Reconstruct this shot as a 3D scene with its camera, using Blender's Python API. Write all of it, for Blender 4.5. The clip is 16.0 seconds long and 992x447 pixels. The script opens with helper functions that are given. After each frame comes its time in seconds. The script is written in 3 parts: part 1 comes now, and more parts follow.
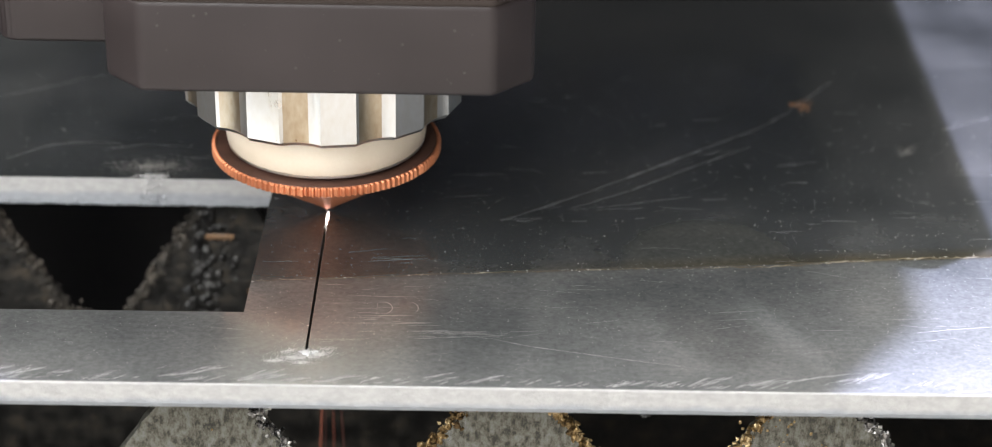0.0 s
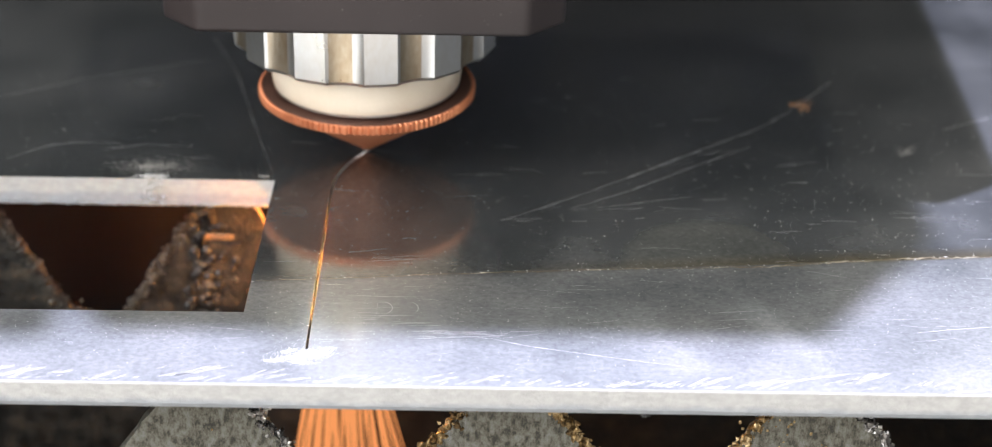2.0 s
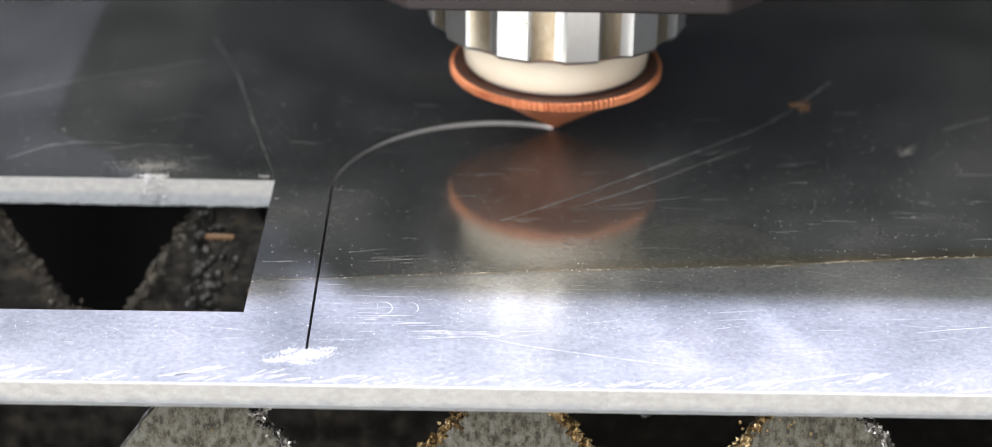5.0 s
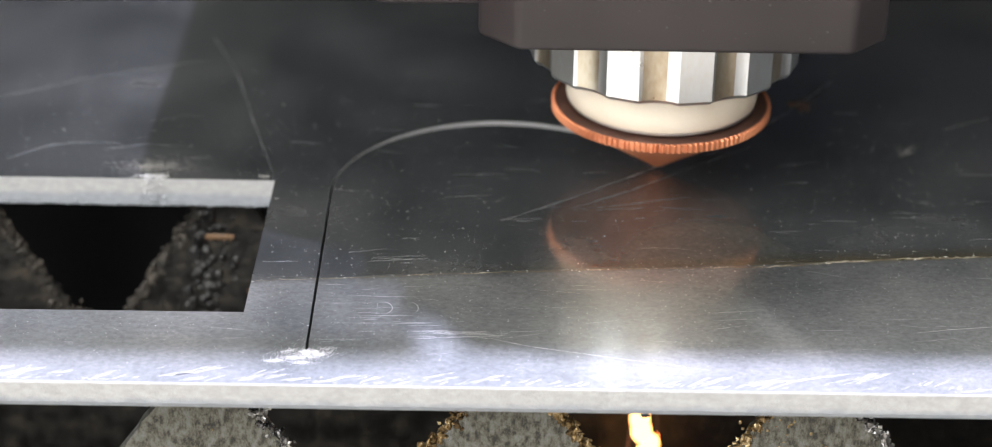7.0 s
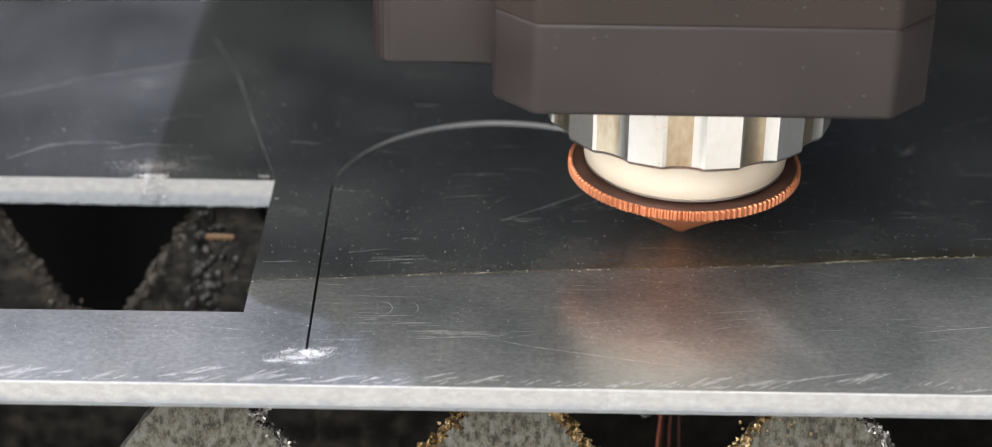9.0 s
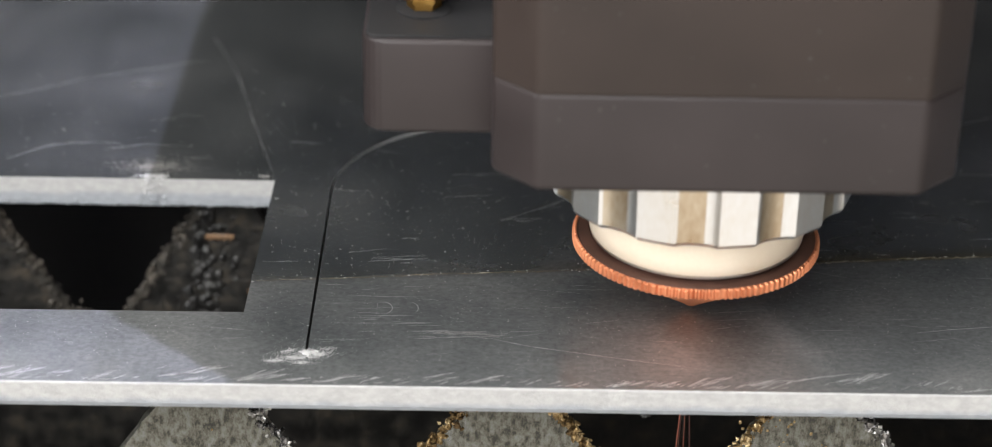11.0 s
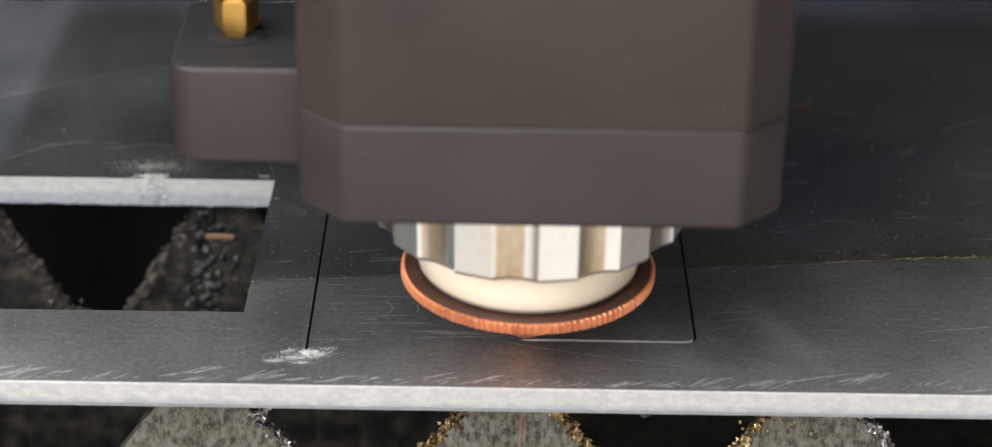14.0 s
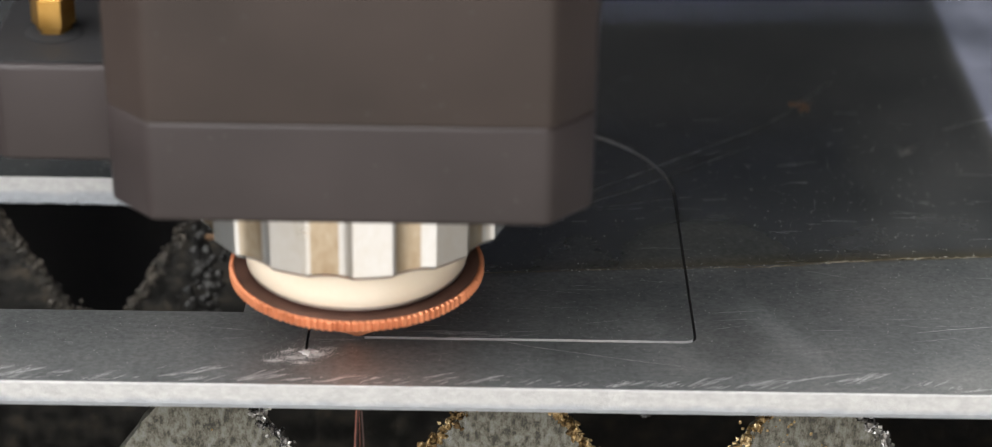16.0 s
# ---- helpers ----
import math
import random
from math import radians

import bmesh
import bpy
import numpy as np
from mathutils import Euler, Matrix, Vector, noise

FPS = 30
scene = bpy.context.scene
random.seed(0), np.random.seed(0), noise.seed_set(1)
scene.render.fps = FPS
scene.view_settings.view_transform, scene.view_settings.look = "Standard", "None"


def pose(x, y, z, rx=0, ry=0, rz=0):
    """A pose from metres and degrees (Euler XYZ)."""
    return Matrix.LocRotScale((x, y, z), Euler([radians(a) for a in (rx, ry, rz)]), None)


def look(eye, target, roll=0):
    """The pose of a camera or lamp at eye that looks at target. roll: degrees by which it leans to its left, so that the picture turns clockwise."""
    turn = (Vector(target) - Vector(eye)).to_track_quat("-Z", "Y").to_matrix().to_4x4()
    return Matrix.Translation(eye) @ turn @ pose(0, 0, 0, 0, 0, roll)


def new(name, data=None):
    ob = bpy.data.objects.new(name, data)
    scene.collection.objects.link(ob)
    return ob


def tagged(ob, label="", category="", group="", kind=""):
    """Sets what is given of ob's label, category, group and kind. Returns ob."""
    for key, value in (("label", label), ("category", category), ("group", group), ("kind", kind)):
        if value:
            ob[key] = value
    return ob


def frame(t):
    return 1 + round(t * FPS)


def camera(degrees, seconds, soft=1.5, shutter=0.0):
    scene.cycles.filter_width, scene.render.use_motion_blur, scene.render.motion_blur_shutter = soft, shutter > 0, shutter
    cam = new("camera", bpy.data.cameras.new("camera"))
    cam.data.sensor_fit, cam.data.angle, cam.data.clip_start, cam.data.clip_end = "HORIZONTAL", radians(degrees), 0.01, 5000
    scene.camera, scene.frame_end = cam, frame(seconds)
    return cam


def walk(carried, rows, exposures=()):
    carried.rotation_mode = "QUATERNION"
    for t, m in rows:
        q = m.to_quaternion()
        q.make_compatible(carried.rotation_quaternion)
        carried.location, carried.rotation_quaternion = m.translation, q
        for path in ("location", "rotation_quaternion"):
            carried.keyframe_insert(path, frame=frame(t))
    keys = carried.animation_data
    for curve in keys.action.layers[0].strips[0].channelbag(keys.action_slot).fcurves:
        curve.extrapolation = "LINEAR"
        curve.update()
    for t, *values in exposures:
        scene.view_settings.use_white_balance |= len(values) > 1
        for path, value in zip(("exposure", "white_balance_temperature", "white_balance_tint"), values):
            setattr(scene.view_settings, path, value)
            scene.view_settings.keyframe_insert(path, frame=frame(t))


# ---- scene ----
cam = camera(25.10, 16.0, soft=1.0, shutter=0.6)
EYE = Vector((0, 0, 0.1444))
AIM = EYE + Vector((0.00267 * 0.8877, 0.8877, -0.4604))
cam.data.dof.use_dof, cam.data.dof.focus_distance, cam.data.dof.aperture_fstop = True, 0.292, 18.0
walk(cam, [(0, look(EYE, AIM, 0.97)), (16, look(EYE, AIM, 0.97))])

# ---- light: a cool hall lamp high behind the machine, added fills behind and on the near side, dim hall ----
world = bpy.data.worlds.new("hall")
scene.world = world
world.use_nodes = True
wn, wl = world.node_tree.nodes, world.node_tree.links
wbg = wn["Background"]
wtc = wn.new("ShaderNodeTexCoord")
wsep = wn.new("ShaderNodeSeparateXYZ")
wramp = wn.new("ShaderNodeValToRGB")
wl.new(wtc.outputs["Generated"], wsep.inputs[0])
wmap = wn.new("ShaderNodeMapRange")
wmap.inputs["From Min"].default_value, wmap.inputs["From Max"].default_value = -1, 1
wl.new(wsep.outputs["Z"], wmap.inputs["Value"])
wl.new(wmap.outputs["Result"], wramp.inputs["Fac"])
wramp.color_ramp.elements[0].position, wramp.color_ramp.elements[0].color = 0.30, (1.3, 1.17, 1.0, 1)
wramp.color_ramp.elements[1].position, wramp.color_ramp.elements[1].color = 0.78, (0.58, 0.595, 0.61, 1)
wmid = wramp.color_ramp.elements.new(0.47)
wmid.color = (0.10, 0.095, 0.09, 1)
wl.new(wramp.outputs["Color"], wbg.inputs["Color"])
wbg.inputs["Strength"].default_value = 0.4


def area_lamp(name, eye, target, size, power, color, shape="DISK", size_y=None):
    data = bpy.data.lights.new(name, "AREA")
    data.shape, data.size, data.energy, data.color = shape, size, power, color
    if size_y:
        data.size_y = size_y
    ob = new(name, data)
    ob.matrix_world = look(eye, target)
    return ob


# cool floodlight high behind the bed, and a weaker lamp of the same colour lower behind it
area_lamp("hall_floodlight", (0.0, 0.27 + 3.0 * math.cos(radians(66)), 3.0 * math.sin(radians(66))), (0, 0.27, 0), 0.06, 285, (0.66, 0.69, 1.0))
area_lamp("far_hall_lamp", (0.0, 0.27 + 3.0 * math.cos(radians(35)), 3.0 * math.sin(radians(35))), (0, 0.27, 0), 0.15, 7.0, (0.66, 0.70, 1.0))
# long pale fill added in the same quarter, to brighten the plate's near part softly
area_lamp("rear_soft_fill", (0.0, 0.27 + 3.0 * math.cos(radians(66)), 0.1 + 3.0 * math.sin(radians(66))), (0, 0.27, 0), 0.25, 95, (1.0, 0.96, 0.92), "RECTANGLE", 1.3)
# two broad fills added for unseen near-side light, one low and one over it
area_lamp("near_low_fill", (0.12, -0.9, -0.40), (0, 0.27, 0.0), 2.6, 15.0, (1.0, 0.96, 0.92), "RECTANGLE", 1.5)
area_lamp("near_high_fill", (-0.85, -0.85, 1.30), (0, 0.25, 0), 2.4, 132, (0.98, 0.985, 0.99), "RECTANGLE", 1.8)

# ---- helpers ----
MM = 0.001


def ramp_node(nt, stops):
    n = nt.nodes.new("ShaderNodeValToRGB")
    e = n.color_ramp.elements
    while len(e) < len(stops):
        e.new(0.5)
    for el, (p, c) in zip(e, stops):
        el.position, el.color = p, (*c, 1)
    return n


def material(name, stops, rough=(0.4, 0.6), metallic=0.0, scale=400.0, fine=3000.0, bump=0.1, bump_mm=0.1, stretch=(1, 1, 1), detail=6.0):
    """Two scales of noise drive colour, gloss and relief. Scales are per metre."""
    m = bpy.data.materials.new(name)
    m.use_nodes = True
    nt = m.node_tree
    n, l = nt.nodes, nt.links
    b = n["Principled BSDF"]
    tc = n.new("ShaderNodeTexCoord")
    mp = n.new("ShaderNodeMapping")
    mp.inputs["Scale"].default_value = stretch
    l.new(tc.outputs["Object"], mp.inputs["Vector"])
    big, small = n.new("ShaderNodeTexNoise"), n.new("ShaderNodeTexNoise")
    for t, s in ((big, scale), (small, fine)):
        t.inputs["Scale"].default_value, t.inputs["Detail"].default_value = s, detail
        l.new(mp.outputs["Vector"], t.inputs["Vector"])
    mix = n.new("ShaderNodeMath")
    mix.operation = "MULTIPLY_ADD"
    mix.inputs[1].default_value, mix.inputs[2].default_value = 0.35, -0.175
    l.new(small.outputs["Fac"], mix.inputs[0])
    add = n.new("ShaderNodeMath")
    l.new(big.outputs["Fac"], add.inputs[0])
    l.new(mix.outputs[0], add.inputs[1])
    r = ramp_node(nt, stops)
    l.new(add.outputs[0], r.inputs["Fac"])
    l.new(r.outputs["Color"], b.inputs["Base Color"])
    mr = n.new("ShaderNodeMapRange")
    mr.inputs["From Min"].default_value, mr.inputs["From Max"].default_value = 0.3, 0.7
    mr.inputs["To Min"].default_value, mr.inputs["To Max"].default_value = rough
    l.new(add.outputs[0], mr.inputs["Value"])
    l.new(mr.outputs["Result"], b.inputs["Roughness"])
    b.inputs["Metallic"].default_value = metallic
    if bump:
        bp = n.new("ShaderNodeBump")
        bp.inputs["Strength"].default_value, bp.inputs["Distance"].default_value = bump, bump_mm * MM
        l.new(small.outputs["Fac"], bp.inputs["Height"])
        l.new(bp.outputs["Normal"], b.inputs["Normal"])
    return m


def glow(name, color, strength):
    m = bpy.data.materials.new(name)
    m.use_nodes = True
    b = m.node_tree.nodes["Principled BSDF"]
    b.inputs["Base Color"].default_value = (0.02, 0.02, 0.02, 1)
    b.inputs["Emission Color"].default_value, b.inputs["Emission Strength"].default_value = (*color, 1), strength
    return m


def finish(bm, mat, name, smooth=None):
    bmesh.ops.recalc_face_normals(bm, faces=bm.faces)
    me = bpy.data.meshes.new(name)
    for v in bm.verts:
        v.co *= MM
    if smooth is not None:
        for f in bm.faces:
            f.smooth = True
        for e in bm.edges:
            e.smooth = len(e.link_faces) == 2 and e.calc_face_angle(0) < radians(smooth)
    bm.to_mesh(me)
    bm.free()
    me.materials.append(mat)
    return me


def part(name, bm, mat, parent=None, label="", smooth=None):
    """Links a bmesh, drawn in millimetres, as one mesh object, under parent if given."""
    ob = new(name, finish(bm, mat, name, smooth))
    if parent:
        ob.parent = parent
    if label:
        ob["label"] = label
    return ob


def thing(name, label, category, group="", kind=""):
    return tagged(new(name), label, category, group, kind)


def prism(outline, z0, z1, bevel=0.0, segments=2):
    """An upright prism over an outline of (x, y)."""
    bm = bmesh.new()
    low = [bm.verts.new((x, y, z0)) for x, y in outline]
    top = [bm.verts.new((x, y, z1)) for x, y in outline]
    bm.faces.new(low[::-1])
    bm.faces.new(top)
    for i in range(len(outline)):
        j = (i + 1) % len(outline)
        bm.faces.new((low[i], low[j], top[j], top[i]))
    if bevel:
        bmesh.ops.recalc_face_normals(bm, faces=bm.faces)
        bmesh.ops.bevel(bm, geom=bm.edges[:], offset=bevel, segments=segments, profile=0.5, affect="EDGES")
    return bm


def lathe(profile, n=96, radius=None):
    """Turns a profile of (r, z) about z; radius(angle, r, z) may shape it. The profile's ends are closed by a cap where r > 0."""
    bm = bmesh.new()
    rings = []
    for r, z in profile:
        ring = []
        for i in range(n):
            a = 2 * math.pi * i / n
            rr = radius(a, r, z) if radius else r
            ring.append(bm.verts.new((rr * math.cos(a), rr * math.sin(a), z)))
        rings.append(ring)
    for a, b in zip(rings, rings[1:]):
        for i in range(n):
            j = (i + 1) % n
            bm.faces.new((a[i], a[j], b[j], b[i]))
    bm.faces.new(rings[0][::-1])
    bm.faces.new(rings[-1])
    return bm


# ---- materials ----
def plate_material():
    """Rolled steel: a tight and a wide gloss over fine grain, oil stains, a paler zone before the rust line, and small
    specks.
    """
    m = bpy.data.materials.new("rolled_steel")
    m.use_nodes = True
    nt = m.node_tree
    n, l = nt.nodes, nt.links
    a = n["Principled BSDF"]
    b = n.new("ShaderNodeBsdfPrincipled")
    tc = n.new("ShaderNodeTexCoord")
    sep = n.new("ShaderNodeSeparateXYZ")
    l.new(tc.outputs["Object"], sep.inputs[0])

    def noise_tex(scale, detail, stretch=(1, 1, 1), rough=0.6):
        mp, t = n.new("ShaderNodeMapping"), n.new("ShaderNodeTexNoise")
        mp.inputs["Scale"].default_value = stretch
        t.inputs["Scale"].default_value, t.inputs["Detail"].default_value, t.inputs["Roughness"].default_value = scale, detail, rough
        l.new(tc.outputs["Object"], mp.inputs["Vector"])
        l.new(mp.outputs["Vector"], t.inputs["Vector"])
        return t.outputs["Fac"]

    def maths(op, x, y, z=None):
        k = n.new("ShaderNodeMath")
        k.operation = op
        for socket, v in zip(k.inputs, (x, y, z)):
            if isinstance(v, (int, float)):
                socket.default_value = v
            elif v is not None:
                l.new(v, socket)
        return k.outputs[0]

    def spread(v, f0, f1, t0, t1, smooth=False):
        k = n.new("ShaderNodeMapRange")
        k.interpolation_type = "SMOOTHSTEP" if smooth else "LINEAR"
        for name, x in (("From Min", f0), ("From Max", f1), ("To Min", t0), ("To Max", t1)):
            k.inputs[name].default_value = x
        l.new(v, k.inputs["Value"])
        return k.outputs["Result"]

    def times(x, y):
        k = n.new("ShaderNodeMix")
        k.data_type, k.blend_type = "RGBA", "MULTIPLY"
        k.inputs["Factor"].default_value = 1
        l.new(x, k.inputs["A"])
        l.new(y, k.inputs["B"])
        return k.outputs["Result"]

    def tone(v, stops):
        k = ramp_node(nt, stops)
        l.new(v, k.inputs["Fac"])
        return k.outputs["Color"]

    smear, blot = noise_tex(34, 9, (1, 1.4, 1)), noise_tex(85, 6, (0.8, 1.1, 1), 0.65)
    grain, speck = noise_tex(1300, 8, (0.85, 1.1, 1), 0.75), noise_tex(2600, 2)
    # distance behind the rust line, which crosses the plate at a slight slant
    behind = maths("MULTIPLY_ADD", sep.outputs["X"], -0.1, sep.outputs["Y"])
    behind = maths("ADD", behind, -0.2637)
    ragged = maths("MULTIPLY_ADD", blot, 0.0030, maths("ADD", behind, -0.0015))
    near_zone = spread(ragged, -0.0012, 0.0012, 1.0, 0.0, True)
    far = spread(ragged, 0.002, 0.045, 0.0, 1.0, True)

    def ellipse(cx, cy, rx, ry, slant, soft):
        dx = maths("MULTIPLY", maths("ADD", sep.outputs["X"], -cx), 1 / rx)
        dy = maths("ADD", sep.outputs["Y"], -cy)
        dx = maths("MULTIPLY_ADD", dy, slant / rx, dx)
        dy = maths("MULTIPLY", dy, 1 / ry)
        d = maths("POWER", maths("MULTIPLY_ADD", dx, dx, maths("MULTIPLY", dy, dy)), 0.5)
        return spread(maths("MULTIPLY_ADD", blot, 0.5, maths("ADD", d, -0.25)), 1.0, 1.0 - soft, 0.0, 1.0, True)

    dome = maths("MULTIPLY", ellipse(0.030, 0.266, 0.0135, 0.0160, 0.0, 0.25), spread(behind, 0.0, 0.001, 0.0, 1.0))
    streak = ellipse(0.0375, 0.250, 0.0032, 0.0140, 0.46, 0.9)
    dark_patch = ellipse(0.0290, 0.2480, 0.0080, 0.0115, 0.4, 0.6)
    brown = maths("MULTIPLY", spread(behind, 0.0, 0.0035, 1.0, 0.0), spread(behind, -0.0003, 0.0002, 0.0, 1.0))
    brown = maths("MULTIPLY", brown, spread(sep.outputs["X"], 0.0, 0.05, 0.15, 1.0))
    haze = maths("ADD", spread(smear, 0.3, 0.7, -0.05, 0.06), spread(near_zone, 0, 1, 0.235, 0.31))
    # haze grows towards the near edge
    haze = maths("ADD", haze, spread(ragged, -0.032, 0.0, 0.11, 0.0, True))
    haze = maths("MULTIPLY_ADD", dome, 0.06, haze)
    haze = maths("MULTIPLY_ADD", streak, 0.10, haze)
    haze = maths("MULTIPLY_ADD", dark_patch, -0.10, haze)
    # haze falls off towards the far side
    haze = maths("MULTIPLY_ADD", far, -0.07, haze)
    # extra haze at the far left, standing in for stronger lamp light there
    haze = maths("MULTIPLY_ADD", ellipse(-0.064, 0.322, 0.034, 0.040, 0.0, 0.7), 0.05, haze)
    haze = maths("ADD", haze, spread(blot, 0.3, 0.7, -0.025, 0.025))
    base = tone(smear, [(0.3, (0.342, 0.36, 0.355)), (0.5, (0.412, 0.422, 0.413)), (0.70, (0.475, 0.47, 0.452))])
    base = times(base, tone(grain, [(0.34, (0.74, 0.74, 0.74)), (0.66, (1.22, 1.22, 1.21))]))
    base = times(base, tone(blot, [(0.35, (0.92, 0.925, 0.93)), (0.65, (1.06, 1.055, 1.045))]))
    base = times(base, tone(speck, [(0.66, (1, 1, 1)), (0.74, (1.3, 1.3, 1.3))]))
    base = times(base, tone(near_zone, [(0.0, (0.77, 0.785, 0.80)), (1.0, (1.02, 1.02, 1.03))]))
    base = times(base, tone(brown, [(0.0, (1, 1, 1)), (1.0, (1.05, 0.84, 0.52))]))
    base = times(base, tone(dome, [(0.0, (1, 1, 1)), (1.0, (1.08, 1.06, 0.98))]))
    bp = n.new("ShaderNodeBump")
    bp.inputs["Strength"].default_value, bp.inputs["Distance"].default_value = 0.10, 0.00002
    l.new(grain, bp.inputs["Height"])
    for s, r0, r1, metal in ((a, 0.10, 0.15, 1.0), (b, 0.40, 0.47, 0.77)):
        s.inputs["Metallic"].default_value = metal
        if s is b:
            l.new(spread(ragged, -0.03, 0.001, 0.60, 0.74, True), s.inputs["Metallic"])
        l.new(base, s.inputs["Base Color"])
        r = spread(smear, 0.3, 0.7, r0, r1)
        l.new(maths("MULTIPLY_ADD", near_zone, 0.12, r) if s is a else r, s.inputs["Roughness"])
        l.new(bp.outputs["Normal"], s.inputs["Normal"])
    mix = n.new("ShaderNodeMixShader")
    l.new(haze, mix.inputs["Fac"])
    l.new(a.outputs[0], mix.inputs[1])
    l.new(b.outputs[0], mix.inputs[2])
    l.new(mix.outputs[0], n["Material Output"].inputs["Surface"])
    return m


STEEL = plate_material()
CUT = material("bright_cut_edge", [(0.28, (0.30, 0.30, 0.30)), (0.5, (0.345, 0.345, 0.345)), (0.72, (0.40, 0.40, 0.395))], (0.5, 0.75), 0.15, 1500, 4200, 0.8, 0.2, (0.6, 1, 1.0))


def cut_zones(m):
    """Laser-cut edges are smooth and pale above, rough and blue-grey below."""
    nt = m.node_tree
    n, l = nt.nodes, nt.links
    b = n["Principled BSDF"]
    tc, sep, wav = n.new("ShaderNodeTexCoord"), n.new("ShaderNodeSeparateXYZ"), n.new("ShaderNodeTexNoise")
    l.new(tc.outputs["Object"], sep.inputs[0])
    l.new(tc.outputs["Object"], wav.inputs["Vector"])
    wav.inputs["Scale"].default_value, wav.inputs["Detail"].default_value = 260.0, 6.0
    off = n.new("ShaderNodeMath")
    off.operation = "MULTIPLY_ADD"
    off.inputs[1].default_value = 0.0015
    l.new(wav.outputs["Fac"], off.inputs[0])
    l.new(sep.outputs["Z"], off.inputs[2])
    mr = n.new("ShaderNodeMapRange")
    mr.inputs["From Min"].default_value, mr.inputs["From Max"].default_value = -0.0021, -0.0013
    l.new(off.outputs[0], mr.inputs["Value"])
    tint = ramp_node(nt, [(0.0, (0.72, 0.755, 0.80)), (1.0, (1.0, 0.985, 0.96))])
    l.new(mr.outputs["Result"], tint.inputs["Fac"])
    mul = n.new("ShaderNodeMix")
    mul.data_type, mul.blend_type = "RGBA", "MULTIPLY"
    mul.inputs["Factor"].default_value = 1
    l.new(b.inputs["Base Color"].links[0].from_socket, mul.inputs["A"])
    l.new(tint.outputs["Color"], mul.inputs["B"])
    l.new(mul.outputs["Result"], b.inputs["Base Color"])


cut_zones(CUT)
# darkened copy of the cut metal, standing in for shade inside the slot
SHADECUT = material("shaded_cut_edge", [(0.3, (0.03, 0.028, 0.026)), (0.7, (0.10, 0.09, 0.085))], (0.5, 0.7), 0.3, 160, 2500, 0.5, 0.15)
HOUSING = material("anodised_brown_grey", [(0.3, (0.017, 0.0110, 0.0088)), (0.7, (0.029, 0.0195, 0.016))], (0.46, 0.58), 0.1, 60, 6000, 0.25, 0.03)
HOUSING.node_tree.nodes["Principled BSDF"].inputs["Specular IOR Level"].default_value = 0.4
COOLHOUSING = material("anodised_grey", [(0.3, (0.0155, 0.0110, 0.0108)), (0.7, (0.0265, 0.0195, 0.019))], (0.44, 0.56), 0.1, 60, 6000, 0.25, 0.03)
COOLHOUSING.node_tree.nodes["Principled BSDF"].inputs["Specular IOR Level"].default_value = 0.42
DUST = material("grey_dust", [(0.3, (0.03, 0.026, 0.023)), (0.7, (0.055, 0.048, 0.043))], (0.7, 0.9), 0.0, 900, 3500, 0.2, 0.05)
NICKEL = material("nickel_plate", [(0.30, (0.54, 0.51, 0.46)), (0.45, (0.58, 0.565, 0.54)), (0.62, (0.62, 0.62, 0.615))], (0.26, 0.34), 1.0, 90, 1500, 0.08, 0.03, (1, 1, 0.5))
WARMNICKEL = material("warm_reflection_nickel", [(0.30, (0.30, 0.22, 0.14)), (0.5, (0.42, 0.345, 0.25)), (0.70, (0.52, 0.47, 0.39))], (0.27, 0.38), 1.0, 160, 1500, 0.08, 0.03, (1, 1, 0.4))
CERAMIC = material("cream_ceramic", [(0.3, (0.66, 0.56, 0.43)), (0.7, (0.72, 0.63, 0.51))], (0.3, 0.4), 0.0, 120, 2500, 0.03, 0.02)
COPPER = material("turned_copper", [(0.3, (0.485, 0.168, 0.08)), (0.7, (0.63, 0.258, 0.132))], (0.46, 0.58), 0.88, 300, 2500, 0.1, 0.03)
SHADECOPPER = material("shaded_copper", [(0.3, (0.09, 0.045, 0.032)), (0.7, (0.15, 0.075, 0.054))], (0.5, 0.65), 0.6, 300, 2500, 0.1, 0.03)
BRASS = material("brass", [(0.3, (0.40, 0.22, 0.055)), (0.7, (0.55, 0.33, 0.10))], (0.3, 0.45), 1.0, 300, 2500, 0.05, 0.02)
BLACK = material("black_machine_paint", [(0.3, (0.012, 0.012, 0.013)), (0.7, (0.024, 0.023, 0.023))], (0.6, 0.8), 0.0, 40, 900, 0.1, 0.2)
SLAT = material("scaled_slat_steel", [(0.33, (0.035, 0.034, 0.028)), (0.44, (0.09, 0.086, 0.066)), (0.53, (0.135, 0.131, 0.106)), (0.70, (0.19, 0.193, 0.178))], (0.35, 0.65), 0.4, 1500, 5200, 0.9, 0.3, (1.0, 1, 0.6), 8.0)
# much darker than the near slat's steel
DARKSLAT = material("dark_slat_steel", [(0.34, (0.004, 0.0035, 0.003)), (0.46, (0.009, 0.0082, 0.007)), (0.58, (0.021, 0.018, 0.014)), (0.72, (0.055, 0.042, 0.028))], (0.4, 0.8), 0.3, 330, 1300, 0.9, 0.4)
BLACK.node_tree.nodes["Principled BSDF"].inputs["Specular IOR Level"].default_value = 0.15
CRUST = material("brown_slag_crust", [(0.3, (0.014, 0.0125, 0.0105)), (0.5, (0.040, 0.034, 0.027)), (0.7, (0.095, 0.08, 0.063))], (0.5, 0.8), 0.2, 300, 1500, 0.6, 0.3)
